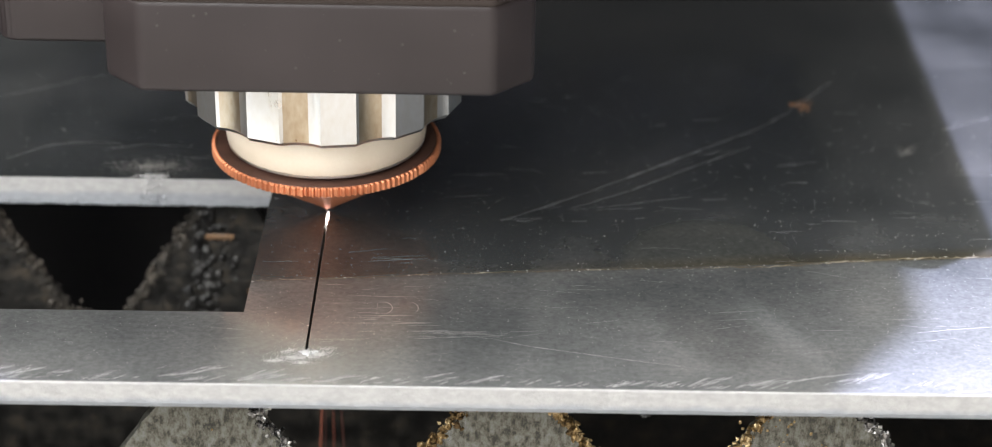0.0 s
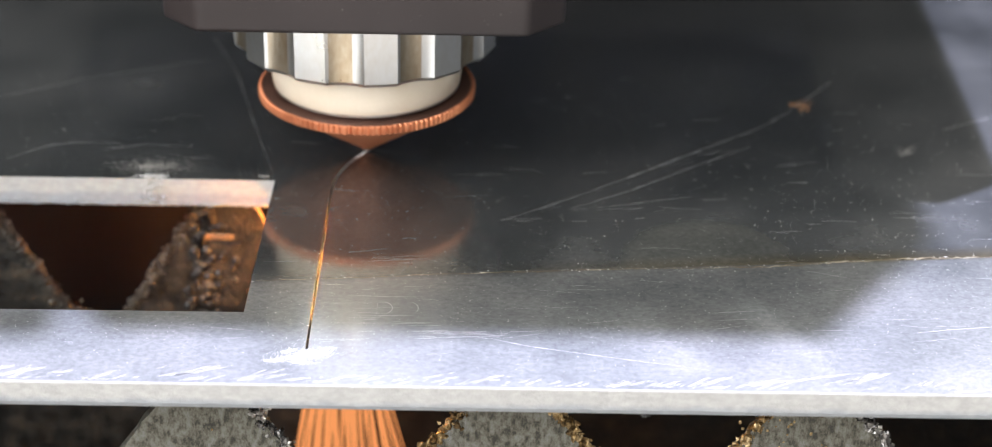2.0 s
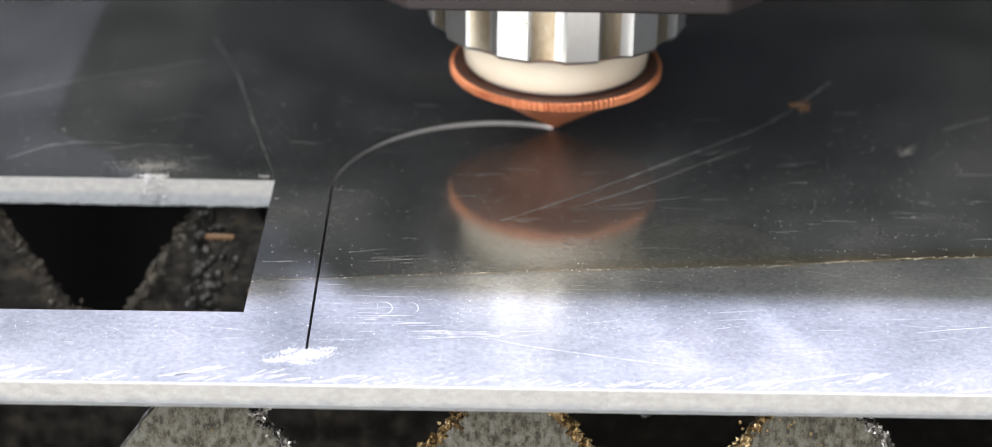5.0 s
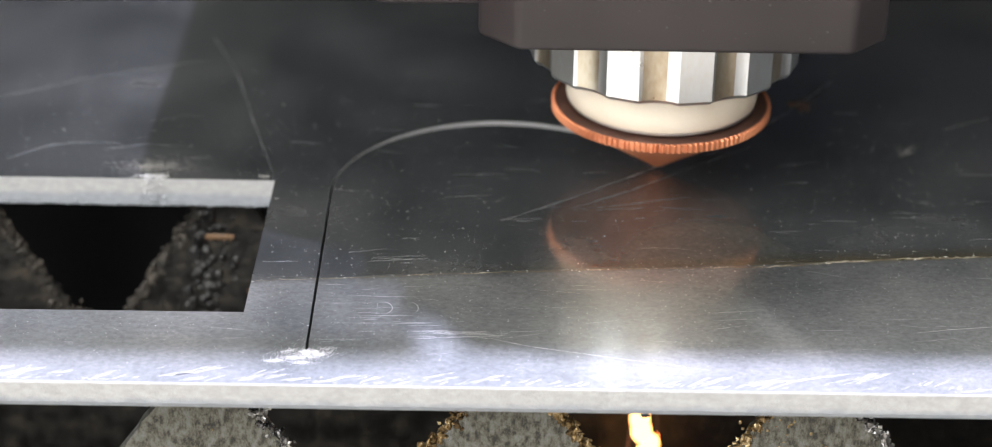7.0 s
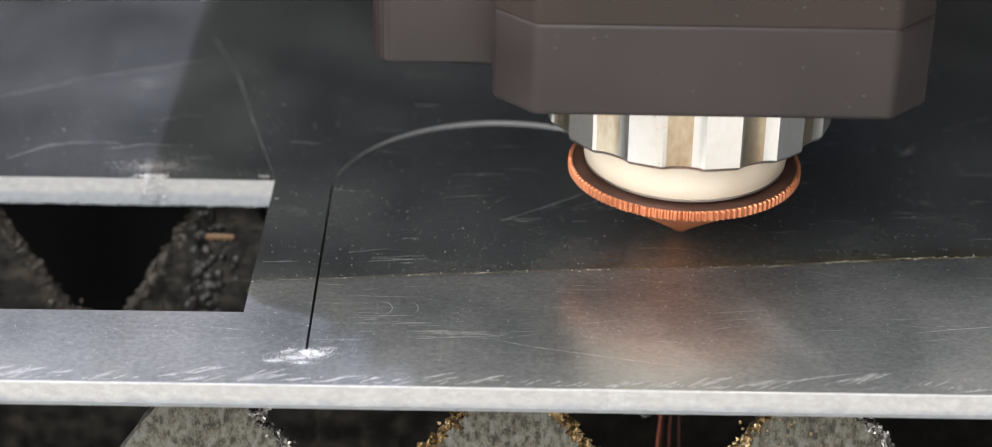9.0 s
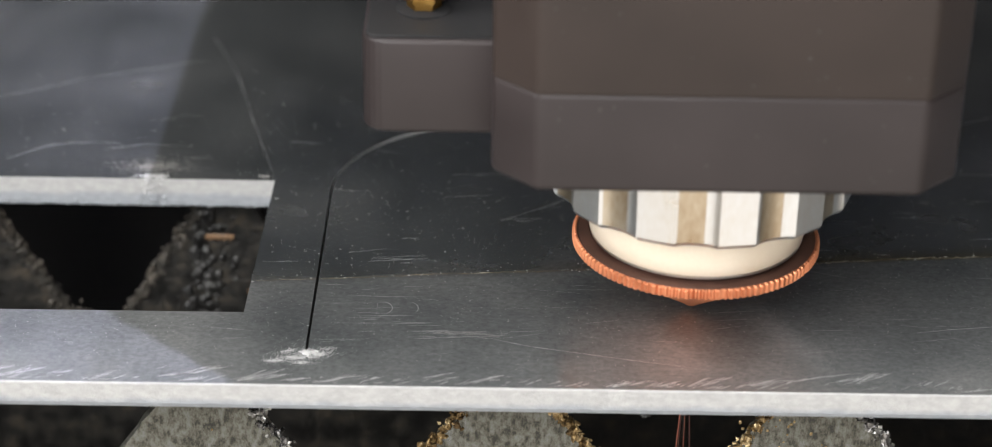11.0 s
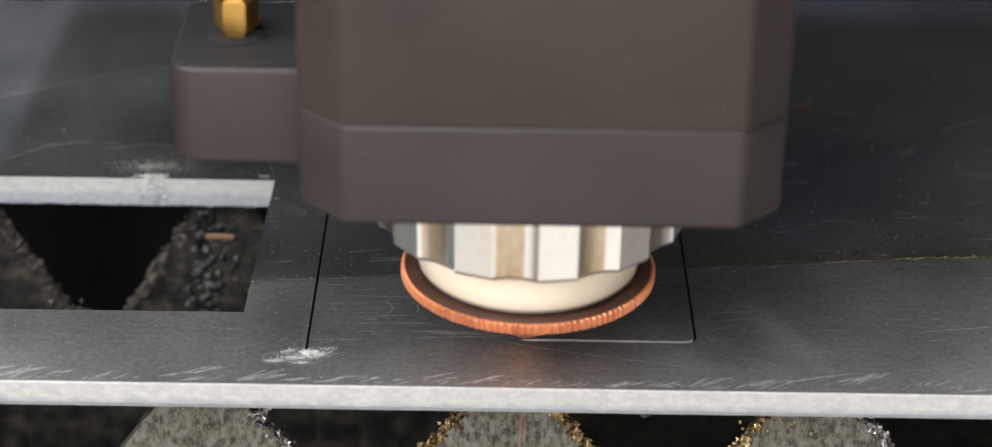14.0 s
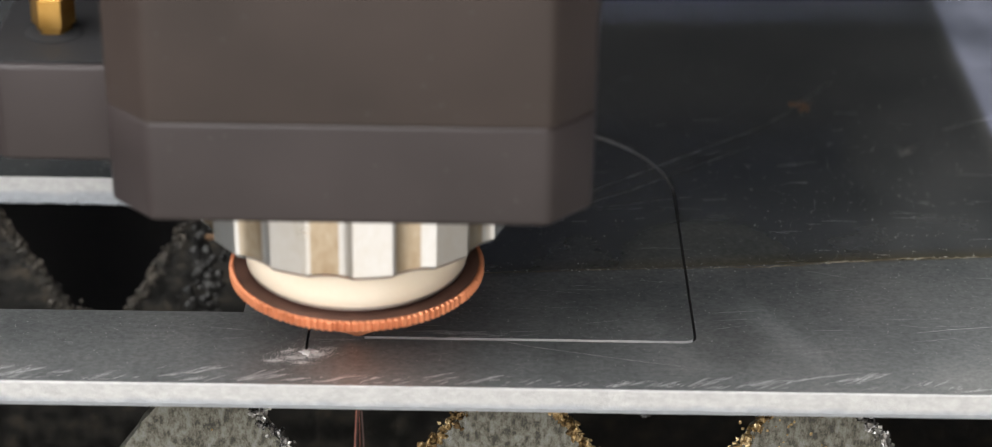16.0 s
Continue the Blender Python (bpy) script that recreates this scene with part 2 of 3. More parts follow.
DROSS = material("silver_dross", [(0.35, (0.05, 0.05, 0.05)), (0.5, (0.3, 0.29, 0.28)), (0.65, (0.7, 0.69, 0.66))], (0.2, 0.5), 0.9, 500, 2500, 0.5, 0.2)
RUSTCHIP = material("orange_slag", [(0.3, (0.09, 0.05, 0.025)), (0.7, (0.22, 0.125, 0.06))], (0.5, 0.7), 0.1, 500, 2500, 0.4, 0.2)
DARKBEAD = material("dark_slag", [(0.35, (0.010, 0.010, 0.010)), (0.5, (0.028, 0.027, 0.026)), (0.65, (0.075, 0.073, 0.07))], (0.32, 0.55), 0.6, 500, 2500, 0.4, 0.2)
GOLD = material("golden_dross", [(0.35, (0.07, 0.045, 0.02)), (0.5, (0.24, 0.16, 0.07)), (0.65, (0.48, 0.38, 0.22))], (0.3, 0.5), 0.8, 500, 2500, 0.5, 0.2)
SPATTER = material("pale_spatter", [(0.3, (0.30, 0.297, 0.29)), (0.7, (0.52, 0.515, 0.50))], (0.45, 0.6), 0.35, 900, 3500, 0.5, 0.1)
HAZE = material("grey_smoke_dust", [(0.3, (0.09, 0.085, 0.078)), (0.7, (0.20, 0.19, 0.175))], (0.6, 0.8), 0.1, 900, 3500, 0.3, 0.1)
SCRATCH = material("bare_scratch", [(0.35, (0.26, 0.255, 0.25)), (0.5, (0.38, 0.375, 0.365)), (0.7, (0.52, 0.51, 0.50))], (0.42, 0.55), 0.7, 700, 3000, 0.2, 0.05)
PALEDUST = material("pale_dust", [(0.3, (0.36, 0.35, 0.33)), (0.7, (0.58, 0.57, 0.54))], (0.5, 0.7), 0.2, 900, 3500, 0.2, 0.05)
RUST = material("rust_line", [(0.3, (0.06, 0.045, 0.026)), (0.5, (0.13, 0.10, 0.06)), (0.7, (0.34, 0.30, 0.23))], (0.6, 0.8), 0.2, 300, 2500, 0.3, 0.1)
HOT = glow("white_hot_metal", (1.0, 0.86, 0.80), 14.0)
JET = glow("falling_melt", (1.0, 0.32, 0.20), 0.28)
DIMJET = glow("cooling_melt", (1.0, 0.36, 0.26), 0.06)
SPARK = glow("orange_sparks", (1.0, 0.27, 0.06), 4.0)

# ---- the cut: an arch with straight sides, in millimetres ----
XL, XR, YB, YA = -23.1, 26.5, 246.2, 287.6
CX, RAD = (XL + XR) / 2, (XR - XL) / 2
RISE = RAD - 0.9
SPEED = 10.55
THICK = 3.8
FRONT = 234.3


def cut_point(s):
    """The nozzle's place s millimetres after the start of the arch's left side."""
    up, arc = YA - YB, math.pi * RAD
    if s < up:
        return XL, YB + s
    if s < up + arc:
        a = math.pi - (s - up) / RAD
        return CX + RAD * math.cos(a), YA + RISE * math.sin(a)
    if s < 2 * up + arc:
        return XR, YA - (s - up - arc)
    return XR - (s - 2 * up - arc), YB


S_START = 281.7 - YB
S_CORNER = 2 * (YA - YB) + math.pi * RAD


def cut_length(t):
    s = S_START + SPEED * t
    late = 1.1 * max(0.0, min(1.0, (t - 11.0) / 0.8))
    return s - late + 0.2 * max(0.0, t - 12.3)


def kerf_sides(n_arc=60, step=1.0):
    """Pairs of (inner, outer) points along the cut."""
    rows = []
    up = YA - YB
    n = int(up / step)
    for i in range(n):
        y = YB + 0.3 + (up - 0.3) * i / n
        rows.append(((XL + 0.17, y), (XL - 0.17, y)))
    for i in range(n_arc):
        a = math.pi - math.pi * i / n_arc
        c, s = math.cos(a), math.sin(a)
        rows.append(((CX + (RAD - 0.17) * c, YA + (RISE - 0.2) * s), (CX + (RAD + 0.17) * c, YA + (RISE + 0.2 + 1.0 * s) * s)))
    for i in range(n - 1):
        y = YA - (up - 1.8) * i / (n - 1)
        rows.append(((XR - 0.17, y), (XR + 0.17, y)))
    for i in range(5):
        a = math.pi / 2 * i / 4
        rows.append(((XR - 1.4 + 1.2 * math.cos(a), YB + 1.5 - 1.2 * math.sin(a)), (XR - 1.4 + 1.6 * math.cos(a), YB + 1.5 - 1.8 * math.sin(a))))
    n = int((XR - XL - 1.4) / step)
    for i in range(1, n + 1):
        x = XR - 1.4 - (XR - 1.4 - XL - 0.17) * i / n
        rows.append(((x, YB + 0.3), (x, YB - 0.3)))
    return rows


KERF = kerf_sides()


def sheet(loops, z0, z1):
    """A flat sheet with holes: the first loop is its rim, the others its holes."""
    bm = bmesh.new()
    edges = []
    for loop in loops:
        vs = [bm.verts.new((x, y, z1)) for x, y in loop]
        edges += [bm.edges.new((vs[i], vs[(i + 1) % len(vs)])) for i in range(len(vs))]
    bmesh.ops.triangle_fill(bm, use_beauty=True, use_dissolve=False, edges=edges, normal=(0, 0, 1))
    top = bm.faces[:]
    ext = bmesh.ops.extrude_face_region(bm, geom=top)
    for v in [g for g in ext["geom"] if isinstance(g, bmesh.types.BMVert)]:
        v.co.z = z0
    bmesh.ops.recalc_face_normals(bm, faces=bm.faces)
    return bm


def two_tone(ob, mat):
    """Gives a sheet's upright faces pale cut metal where they face near, its shaded copy elsewhere."""
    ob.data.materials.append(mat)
    ob.data.materials.append(SHADECUT)
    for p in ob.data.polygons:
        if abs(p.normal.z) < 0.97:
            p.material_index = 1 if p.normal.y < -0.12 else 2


def strip(points, width, z=0.012, wobble=0.0, rng=None):
    """A thin flat ribbon along (x, y) points, tapered at its ends, lying on the plate."""
    bm = bmesh.new()
    ribbon(bm, points, width, z, wobble, rng)
    return bm


def ribbon(bm, points, width, z=0.012, wobble=0.0, rng=None):
    prev = None
    n = len(points)
    for i, (x, y) in enumerate(points):
        x0, y0 = points[max(i - 1, 0)]
        x1, y1 = points[min(i + 1, n - 1)]
        dx, dy = x1 - x0, y1 - y0
        ln = math.hypot(dx, dy) or 1
        w = width / 2 * (0.25 + 0.75 * math.sin(math.pi * (i + 0.5) / n)) * (1 + (rng.uniform(-wobble, wobble) if rng else 0))
        k = rng.uniform(-wobble, wobble) * width * 0.5 if rng else 0
        cx, cy = x - dy / ln * k, y + dx / ln * k
        cur = (bm.verts.new((cx - dy / ln * w, cy + dx / ln * w, z)), bm.verts.new((cx + dy / ln * w, cy - dx / ln * w, z)))
        if prev:
            bm.faces.new((prev[0], prev[1], cur[1], cur[0]))
        prev = cur


def line(a, b, n=12):
    return [(a[0] + (b[0] - a[0]) * i / (n - 1), a[1] + (b[1] - a[1]) * i / (n - 1)) for i in range(n)]


plate = thing("steel_plate", "dark rolled steel plate being laser cut, scratched, resting on toothed slats", "metal plate")


def build_plate():
    outer = [(XL - 0.17, 242.5), (XL - 0.17, YB - 0.3)] + [o for _, o in KERF] + [(XL + 0.17, 242.5)]
    inner = [i for i, _ in KERF]
    rim = [(-170, FRONT), (170, FRONT), (170, 620), (-170, 620)]
    notch = [(-140, 251.7), (-32.0, 252.25), (-31.55, 290.9), (-140, 290.9)]
    bm = sheet([rim, notch, outer], -THICK, 0)
    rimedges = [e for e in bm.edges if all(abs(v.co.y - FRONT) < 1e-4 for v in e.verts) and abs(e.verts[0].co.z - e.verts[1].co.z) < 1e-4]
    low = [e for e in rimedges if e.verts[0].co.z < -1]
    bmesh.ops.bevel(bm, geom=[e for e in rimedges if e not in low], offset=0.22, segments=3, profile=0.5, affect="EDGES")
    bmesh.ops.bevel(bm, geom=low, offset=0.9, segments=2, profile=0.5, affect="EDGES")
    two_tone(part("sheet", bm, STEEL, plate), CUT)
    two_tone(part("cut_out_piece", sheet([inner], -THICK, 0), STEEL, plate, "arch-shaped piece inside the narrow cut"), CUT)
    # ridge of dross hanging under the opening's far edge
    ridge, rng = bmesh.new(), random.Random(41)
    for i in range(520):
        x, r = -92 + 60 * i / 520, rng.uniform(0.25, 0.55)
        m4 = Matrix.Translation((x, 291.15 + rng.uniform(0, 0.3), -THICK - 0.25 - rng.uniform(0.0, 0.15))) @ Matrix.Diagonal((r * 1.3, 0.3, r, 1))
        bmesh.ops.create_icosphere(ridge, subdivisions=1, radius=1, matrix=m4)
    part("dross_ridge", ridge, CUT, plate, "pale dross ridge under the cut edge", smooth=50)["kind"] = "stuff"
    # slivers of metal in the cut that is still to be made; each falls as the nozzle passes
    slivers = []
    s = 0.0
    for (i0, o0), (i1, o1) in zip(KERF, KERF[1:]):
        m0, m1 = ((i0[0] + o0[0]) / 2, (i0[1] + o0[1]) / 2), ((i1[0] + o1[0]) / 2, (i1[1] + o1[1]) / 2)
        ln = math.dist(m0, m1)
        s_mid = s + ln / 2 + 0.3
        s += ln
        if s_mid < S_START:
            continue
        ob = part("kerf_sliver", prism([i0, i1, o1, o0], -THICK, 0), STEEL, plate)
        slivers.append((ob, s_mid))
    return slivers


SLIVERS = build_plate()


# ---- toothed slats under the plate ----
def roughen(bm, amount, rng):
    for v in bm.verts:
        v.co += Vector((rng.uniform(-1, 1), rng.uniform(-1, 1), rng.uniform(-1, 1))) * amount


def slat(y, first, pitch, half_top, slope, depth, mat, seed, label, dross, beads=()):
    """A sawtooth slat across the bed: teeth rise to the plate, edges eaten and beaded with dross."""
    rng = random.Random(seed)
    ob = thing("bed_slat", label, "slat", "bed slats")
    top = -THICK - 0.02
    for k in range(-4, 6):
        c = first + pitch * k
        bm = bmesh.new()
        prev = None
        for i in range(17):
            z = top - depth * i / 16
            h = half_top + slope * depth * i / 16
            row = [(c - h + rng.uniform(-0.3, 0.3), -1.0), (c + h + rng.uniform(-0.3, 0.3), -1.0)]
            row += [(row[1][0], 1.0), (row[0][0], 1.0)]
            cur = [bm.verts.new((x, y + dy, z)) for x, dy in row]
            for m in range(4) if prev else ():
                bm.faces.new((prev[m], prev[(m + 1) % 4], cur[(m + 1) % 4], cur[m]))
            if not prev:
                bm.faces.new(cur)
            prev = cur
        bm.faces.new(prev[::-1])
        part("tooth", bm, mat, ob)
    x0, x1 = first - 4.5 * pitch, first + 5.5 * pitch
    bm = prism([(x0, y - 1), (x1, y - 1), (x1, y + 1), (x0, y + 1)], -130, top - depth)
    part("blade", bm, mat, ob)
    for k, side, m, name in dross:
        c = first + pitch * k
        bm = bmesh.new()
        for i in range(460):
            z = top - 3 - (depth - 3) * rng.random()
            h = half_top + slope * (top - z)
            r = rng.choice((0.12, 0.14, 0.16, 0.2, 0.25, 0.32, 0.5))
            mat4 = Matrix.Translation((c + side * (h + rng.gauss(0.0, 0.5)), y - 1.0 + rng.uniform(-0.5, 1.0), z)) @ Matrix.Diagonal((r, r * 0.8, r * rng.uniform(0.7, 1.6), 1))
            bmesh.ops.create_icosphere(bm, subdivisions=1, radius=1.0, matrix=mat4)
        roughen(bm, 0.2, rng)
        part(name, bm, m, ob, smooth=12)["kind"] = "stuff"
    for k, cx, cz, sx, sz, n, r0, m, name in beads:
        bm = bmesh.new()
        for i in range(n):
            r = rng.uniform(0.4, 1.0) * r0
            mat4 = Matrix.Translation((first + pitch * k + cx + rng.gauss(0, sx), y - 1.0, cz + rng.gauss(0, sz))) @ Matrix.Diagonal((r, r * 0.5, r * rng.uniform(0.7, 1.5), 1))
            bmesh.ops.create_icosphere(bm, subdivisions=1, radius=1.0, matrix=mat4)
        part(name, bm, m, ob, smooth=60)["kind"] = "stuff"
    return ob


slat(248, 2.9, 40.0, 0.5, 0.75, 23, SLAT, 3, "grey sawtooth bed slat with silver and golden dross under the plate",
     [(-1, 1, DROSS, "silver_dross"), (0, -1, GOLD, "golden_dross"), (0, 1, GOLD, "golden_dross"), (1, -1, GOLD, "golden_dross"), (1, 1, DROSS, "silver_dross")],
     [(1, -3, -17, 3.5, 4, 60, 0.3, GOLD, "golden_flake"), (-1, 3, -21, 4, 3, 9, 0.22, GOLD, "golden_flake")])
slat(298, 0.3, 40.0, 1.7, 0.617, 25, DARKSLAT, 5, "dark brown sawtooth bed slat seen through the plate's opening",
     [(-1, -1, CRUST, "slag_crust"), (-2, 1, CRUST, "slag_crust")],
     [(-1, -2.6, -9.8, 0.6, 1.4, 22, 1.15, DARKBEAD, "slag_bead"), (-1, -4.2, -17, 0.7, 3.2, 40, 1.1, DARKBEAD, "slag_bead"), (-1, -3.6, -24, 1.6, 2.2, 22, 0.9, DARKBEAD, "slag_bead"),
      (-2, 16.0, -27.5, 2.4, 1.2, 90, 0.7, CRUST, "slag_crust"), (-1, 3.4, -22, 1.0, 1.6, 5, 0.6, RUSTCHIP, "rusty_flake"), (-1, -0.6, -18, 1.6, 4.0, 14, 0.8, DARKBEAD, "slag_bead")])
chip_rng = random.Random(77)
chip = prism([(-43.0, 296.3), (-38.6, 296.3), (-38.9, 296.9), (-42.6, 296.9)], -12.9, -11.9, 0.2, 1)
roughen(chip, 0.12, chip_rng)
tagged(part("slag_chip", chip, RUSTCHIP), "thin orange-brown slag chip stuck on the dark slat", "slag")
# plain black in place of slat steel, to hold the deep shade down here
slat(348, -4.0, 40.0, 4.0, 0.57, 23.5, BLACK, 8, "bed slat given plain black for the dark below the plate", [])

# ---- the bed around and behind, dark ----
tray = tagged(part("floor", prism([(-700, 205), (700, 205), (700, 1100), (-700, 1100)], -330, -320), BLACK), "black slag tray below the slats", "floor", kind="structure")
# added out of view; its height sets how far the plate reflects dark
wall = tagged(part("wall_back", prism([(-900, 1100), (900, 1100), (900, 1120), (-900, 1120)], -320, 450), BLACK), "unseen black panel added behind the bed to darken the plate's reflections", "wall", kind="structure")

# ---- the cutting head ----
head = thing("laser_head", "brown-grey laser cutting head with nickel nut, cream ceramic and copper nozzle", "laser cutter")


def octagon(cx, half, front, back, ch):
    return [(cx - half + ch, front), (cx + half - ch, front), (cx + half, front + ch), (cx + half, back), (cx - half, back), (cx - half, front + ch)]


def nut_radius(a, r, z):
    if r < 17:
        return r
    u = ((math.degrees(a) + 90 - 9.4) / 30.0 + 0.25) % 1.0
    if u < 0.5:
        return r / max(math.cos(radians((u - 0.25) * 30)), 0.9) * 0.992
    v = (u - 0.5) / 0.5
    return r - 0.85 * math.sin(math.pi * v) ** 0.5


def knurl_radius(a, r, z):
    if r < 15.6:
        return r
    return r - (0.0 if (a * 120 / (2 * math.pi)) % 1.0 < 0.5 else 0.28)


def build_head():
    part("lower_housing", prism(octagon(0.9, 27.5, -24.0, 30, 5.2), 28.6, 41.2, 0.9, 4), COOLHOUSING, head, smooth=40)
    part("upper_housing", prism(octagon(0.9, 27.5, -24.0, 30.2, 5.2), 40.5, 62, 0.8, 4), HOUSING, head, smooth=40)
    rng = random.Random(9)
    for k in range(2):
        bm = bmesh.new()
        for i in range(34):
            x, z, r = rng.uniform(-20, 23), (rng.uniform(30, 40), rng.uniform(42, 58))[k], rng.choice((0.08, 0.1, 0.14, 0.22))
            bmesh.ops.create_icosphere(bm, subdivisions=1, radius=r, matrix=Matrix.Translation((x, -24.0, z)) @ Matrix.Diagonal((1, 0.25, 1, 1)))
        part("dust_specks", bm, DUST, head, "pale dust specks", smooth=60)["kind"] = "stuff"
    # side block with its brass fitting
    block = []
    x0, x1, y0, y1, r = -42.2, -25.9, -12.0, 8.0, 3.2
    block += [(x1, y0), (x1, y1)]
    block += [(x0 + r - r * math.sin(radians(90 * i / 6)), y1 - r + r * math.cos(radians(90 * i / 6))) for i in range(7)]
    block += [(x0 + r - r * math.cos(radians(90 * i / 6)), y0 + r - r * math.sin(radians(90 * i / 6))) for i in range(7)]
    side = part("side_block", prism(block[::-1], 30.2, 42.4, 0.7, 3), COOLHOUSING, head, "dark block with rounded corner beside the housing", smooth=40)
    cap = [(x0 + 0.5 if x < x0 + 0.5 else x, min(max(y, y0 + 0.5), y1 - 0.5)) for x, y in block]
    part("block_cap", prism(cap[::-1], 42.3, 42.75, 0.15, 1), BLACK, side, "black cap on the side block", smooth=40)
    base_bm = lathe([(3.4, 42.7), (3.4, 42.9), (3.2, 43.0), (1.5, 43.2)], 32)
    bmesh.ops.translate(base_bm, verts=base_bm.verts, vec=(-35.0, -3.0, 0))
    part("fitting_washer", base_bm, BLACK, side, "black washer", smooth=40)
    fit_bm = lathe([(2.1, 43.2), (2.1, 43.9), (2.6, 44.1), (2.6, 47.5), (2.0, 47.9), (1.8, 52)], 6)
    bmesh.ops.translate(fit_bm, verts=fit_bm.verts, vec=(-35.0, -3.0, 0))
    part("brass_fitting", fit_bm, BRASS, side, "brass hose fitting")
    nut = part("lock_nut", lathe([(14.5, 18.7), (18.9, 18.7), (19.4, 19.3), (19.5, 29.6)], 288, nut_radius), NICKEL, head, "fluted nickel-plated lock nut", smooth=14)
    # tan colour on the groove faces stands in for warm reflections
    nut.data.materials.append(WARMNICKEL)
    for p in nut.data.polygons:
        u = ((math.degrees(math.atan2(p.center.y, p.center.x)) + 90 - 9.4) / 30.0 + 0.25) % 1.0
        if 0.53 < u < 0.86 and abs(p.normal.z) < 0.5:
            p.material_index = 1
    part("ceramic_ring", lathe([(12.6, 11.95), (13.6, 12.0), (13.8, 12.25), (14.1, 15.0), (14.2, 19.0)], 96), CERAMIC, head, "cream ceramic ring", smooth=40)
    part("seat_ring", lathe([(12.4, 11.6), (13.45, 11.6), (13.7, 11.72), (13.7, 11.98), (12.4, 11.98)], 96), NICKEL, head, "thin bright ring under the ceramic", smooth=30)
    nozzle = lathe([(0.5, 0.75), (1.0, 0.75), (1.25, 1.0), (13.2, 8.9), (15.1, 9.75), (15.65, 9.85), (15.97, 10.05), (15.97, 11.1), (15.75, 11.3), (15.5, 11.25), (13.0, 10.2), (11.0, 10.1), (10.8, 12.0)], 480, knurl_radius)
    part("nozzle", nozzle, COPPER, head, "knurled copper cutting nozzle", smooth=30)
    # dark copper here carries the shade that the ceramic and nut leave
    part("nozzle_dish", lathe([(15.4, 11.17), (15.37, 11.27), (13.0, 10.26), (11.1, 10.18), (11.0, 11.9), (10.9, 11.9)], 96), SHADECOPPER, head, "copper dish, darkened for the shade under the ceramic", smooth=30)
    # unseen carriage above, its outline drawn from the broad shadow it throws on the plate
    sh = 0.445 * 62
    carriage = [(-20, 0), (50, 0), (58, -10 + sh), (82, -15 + sh), (92, -8 + sh), (92, 190), (-75.5, 190), (-75.5, -3 + sh), (-55, -22 + sh), (-43, -27 + sh)]
    part("carriage_plate", prism(carriage, 58, 62), BLACK, head)
    sh = 0.445 * 240
    cover = [(-27, -52 + sh), (58, -52 + sh), (75, -27 + sh), (78, 160), (-60, 160), (-43, -27 + sh)]
    # unseen bar grid added to the side above the plate to dim the floodlight: two rails and close-set bars, with gaps
    # that let some light through
    for y0, y1 in ((66, 69), (237, 240)):
        part("shade_rail", prism([(-420, y0), (-32, y0), (-32, y1), (-420, y1)], 264, 268), BLACK, head)
    link = finish(prism([(-1.95, 66), (1.95, 66), (1.95, 240), (-1.95, 240)], 256, 264), BLACK, "shade_bar")
    for i in range(77):
        ob = new("shade_bar", link)
        ob.parent, ob.location = head, ((-35 - 5 * i) * MM, 0, 0)
    part("shade_post", prism([(-50, 110), (-30, 110), (-30, 130), (-50, 130)], 238, 256), BLACK, head)
    part("carriage_cover", prism(cover, 62, 240), BLACK, head, "", None)


build_head()


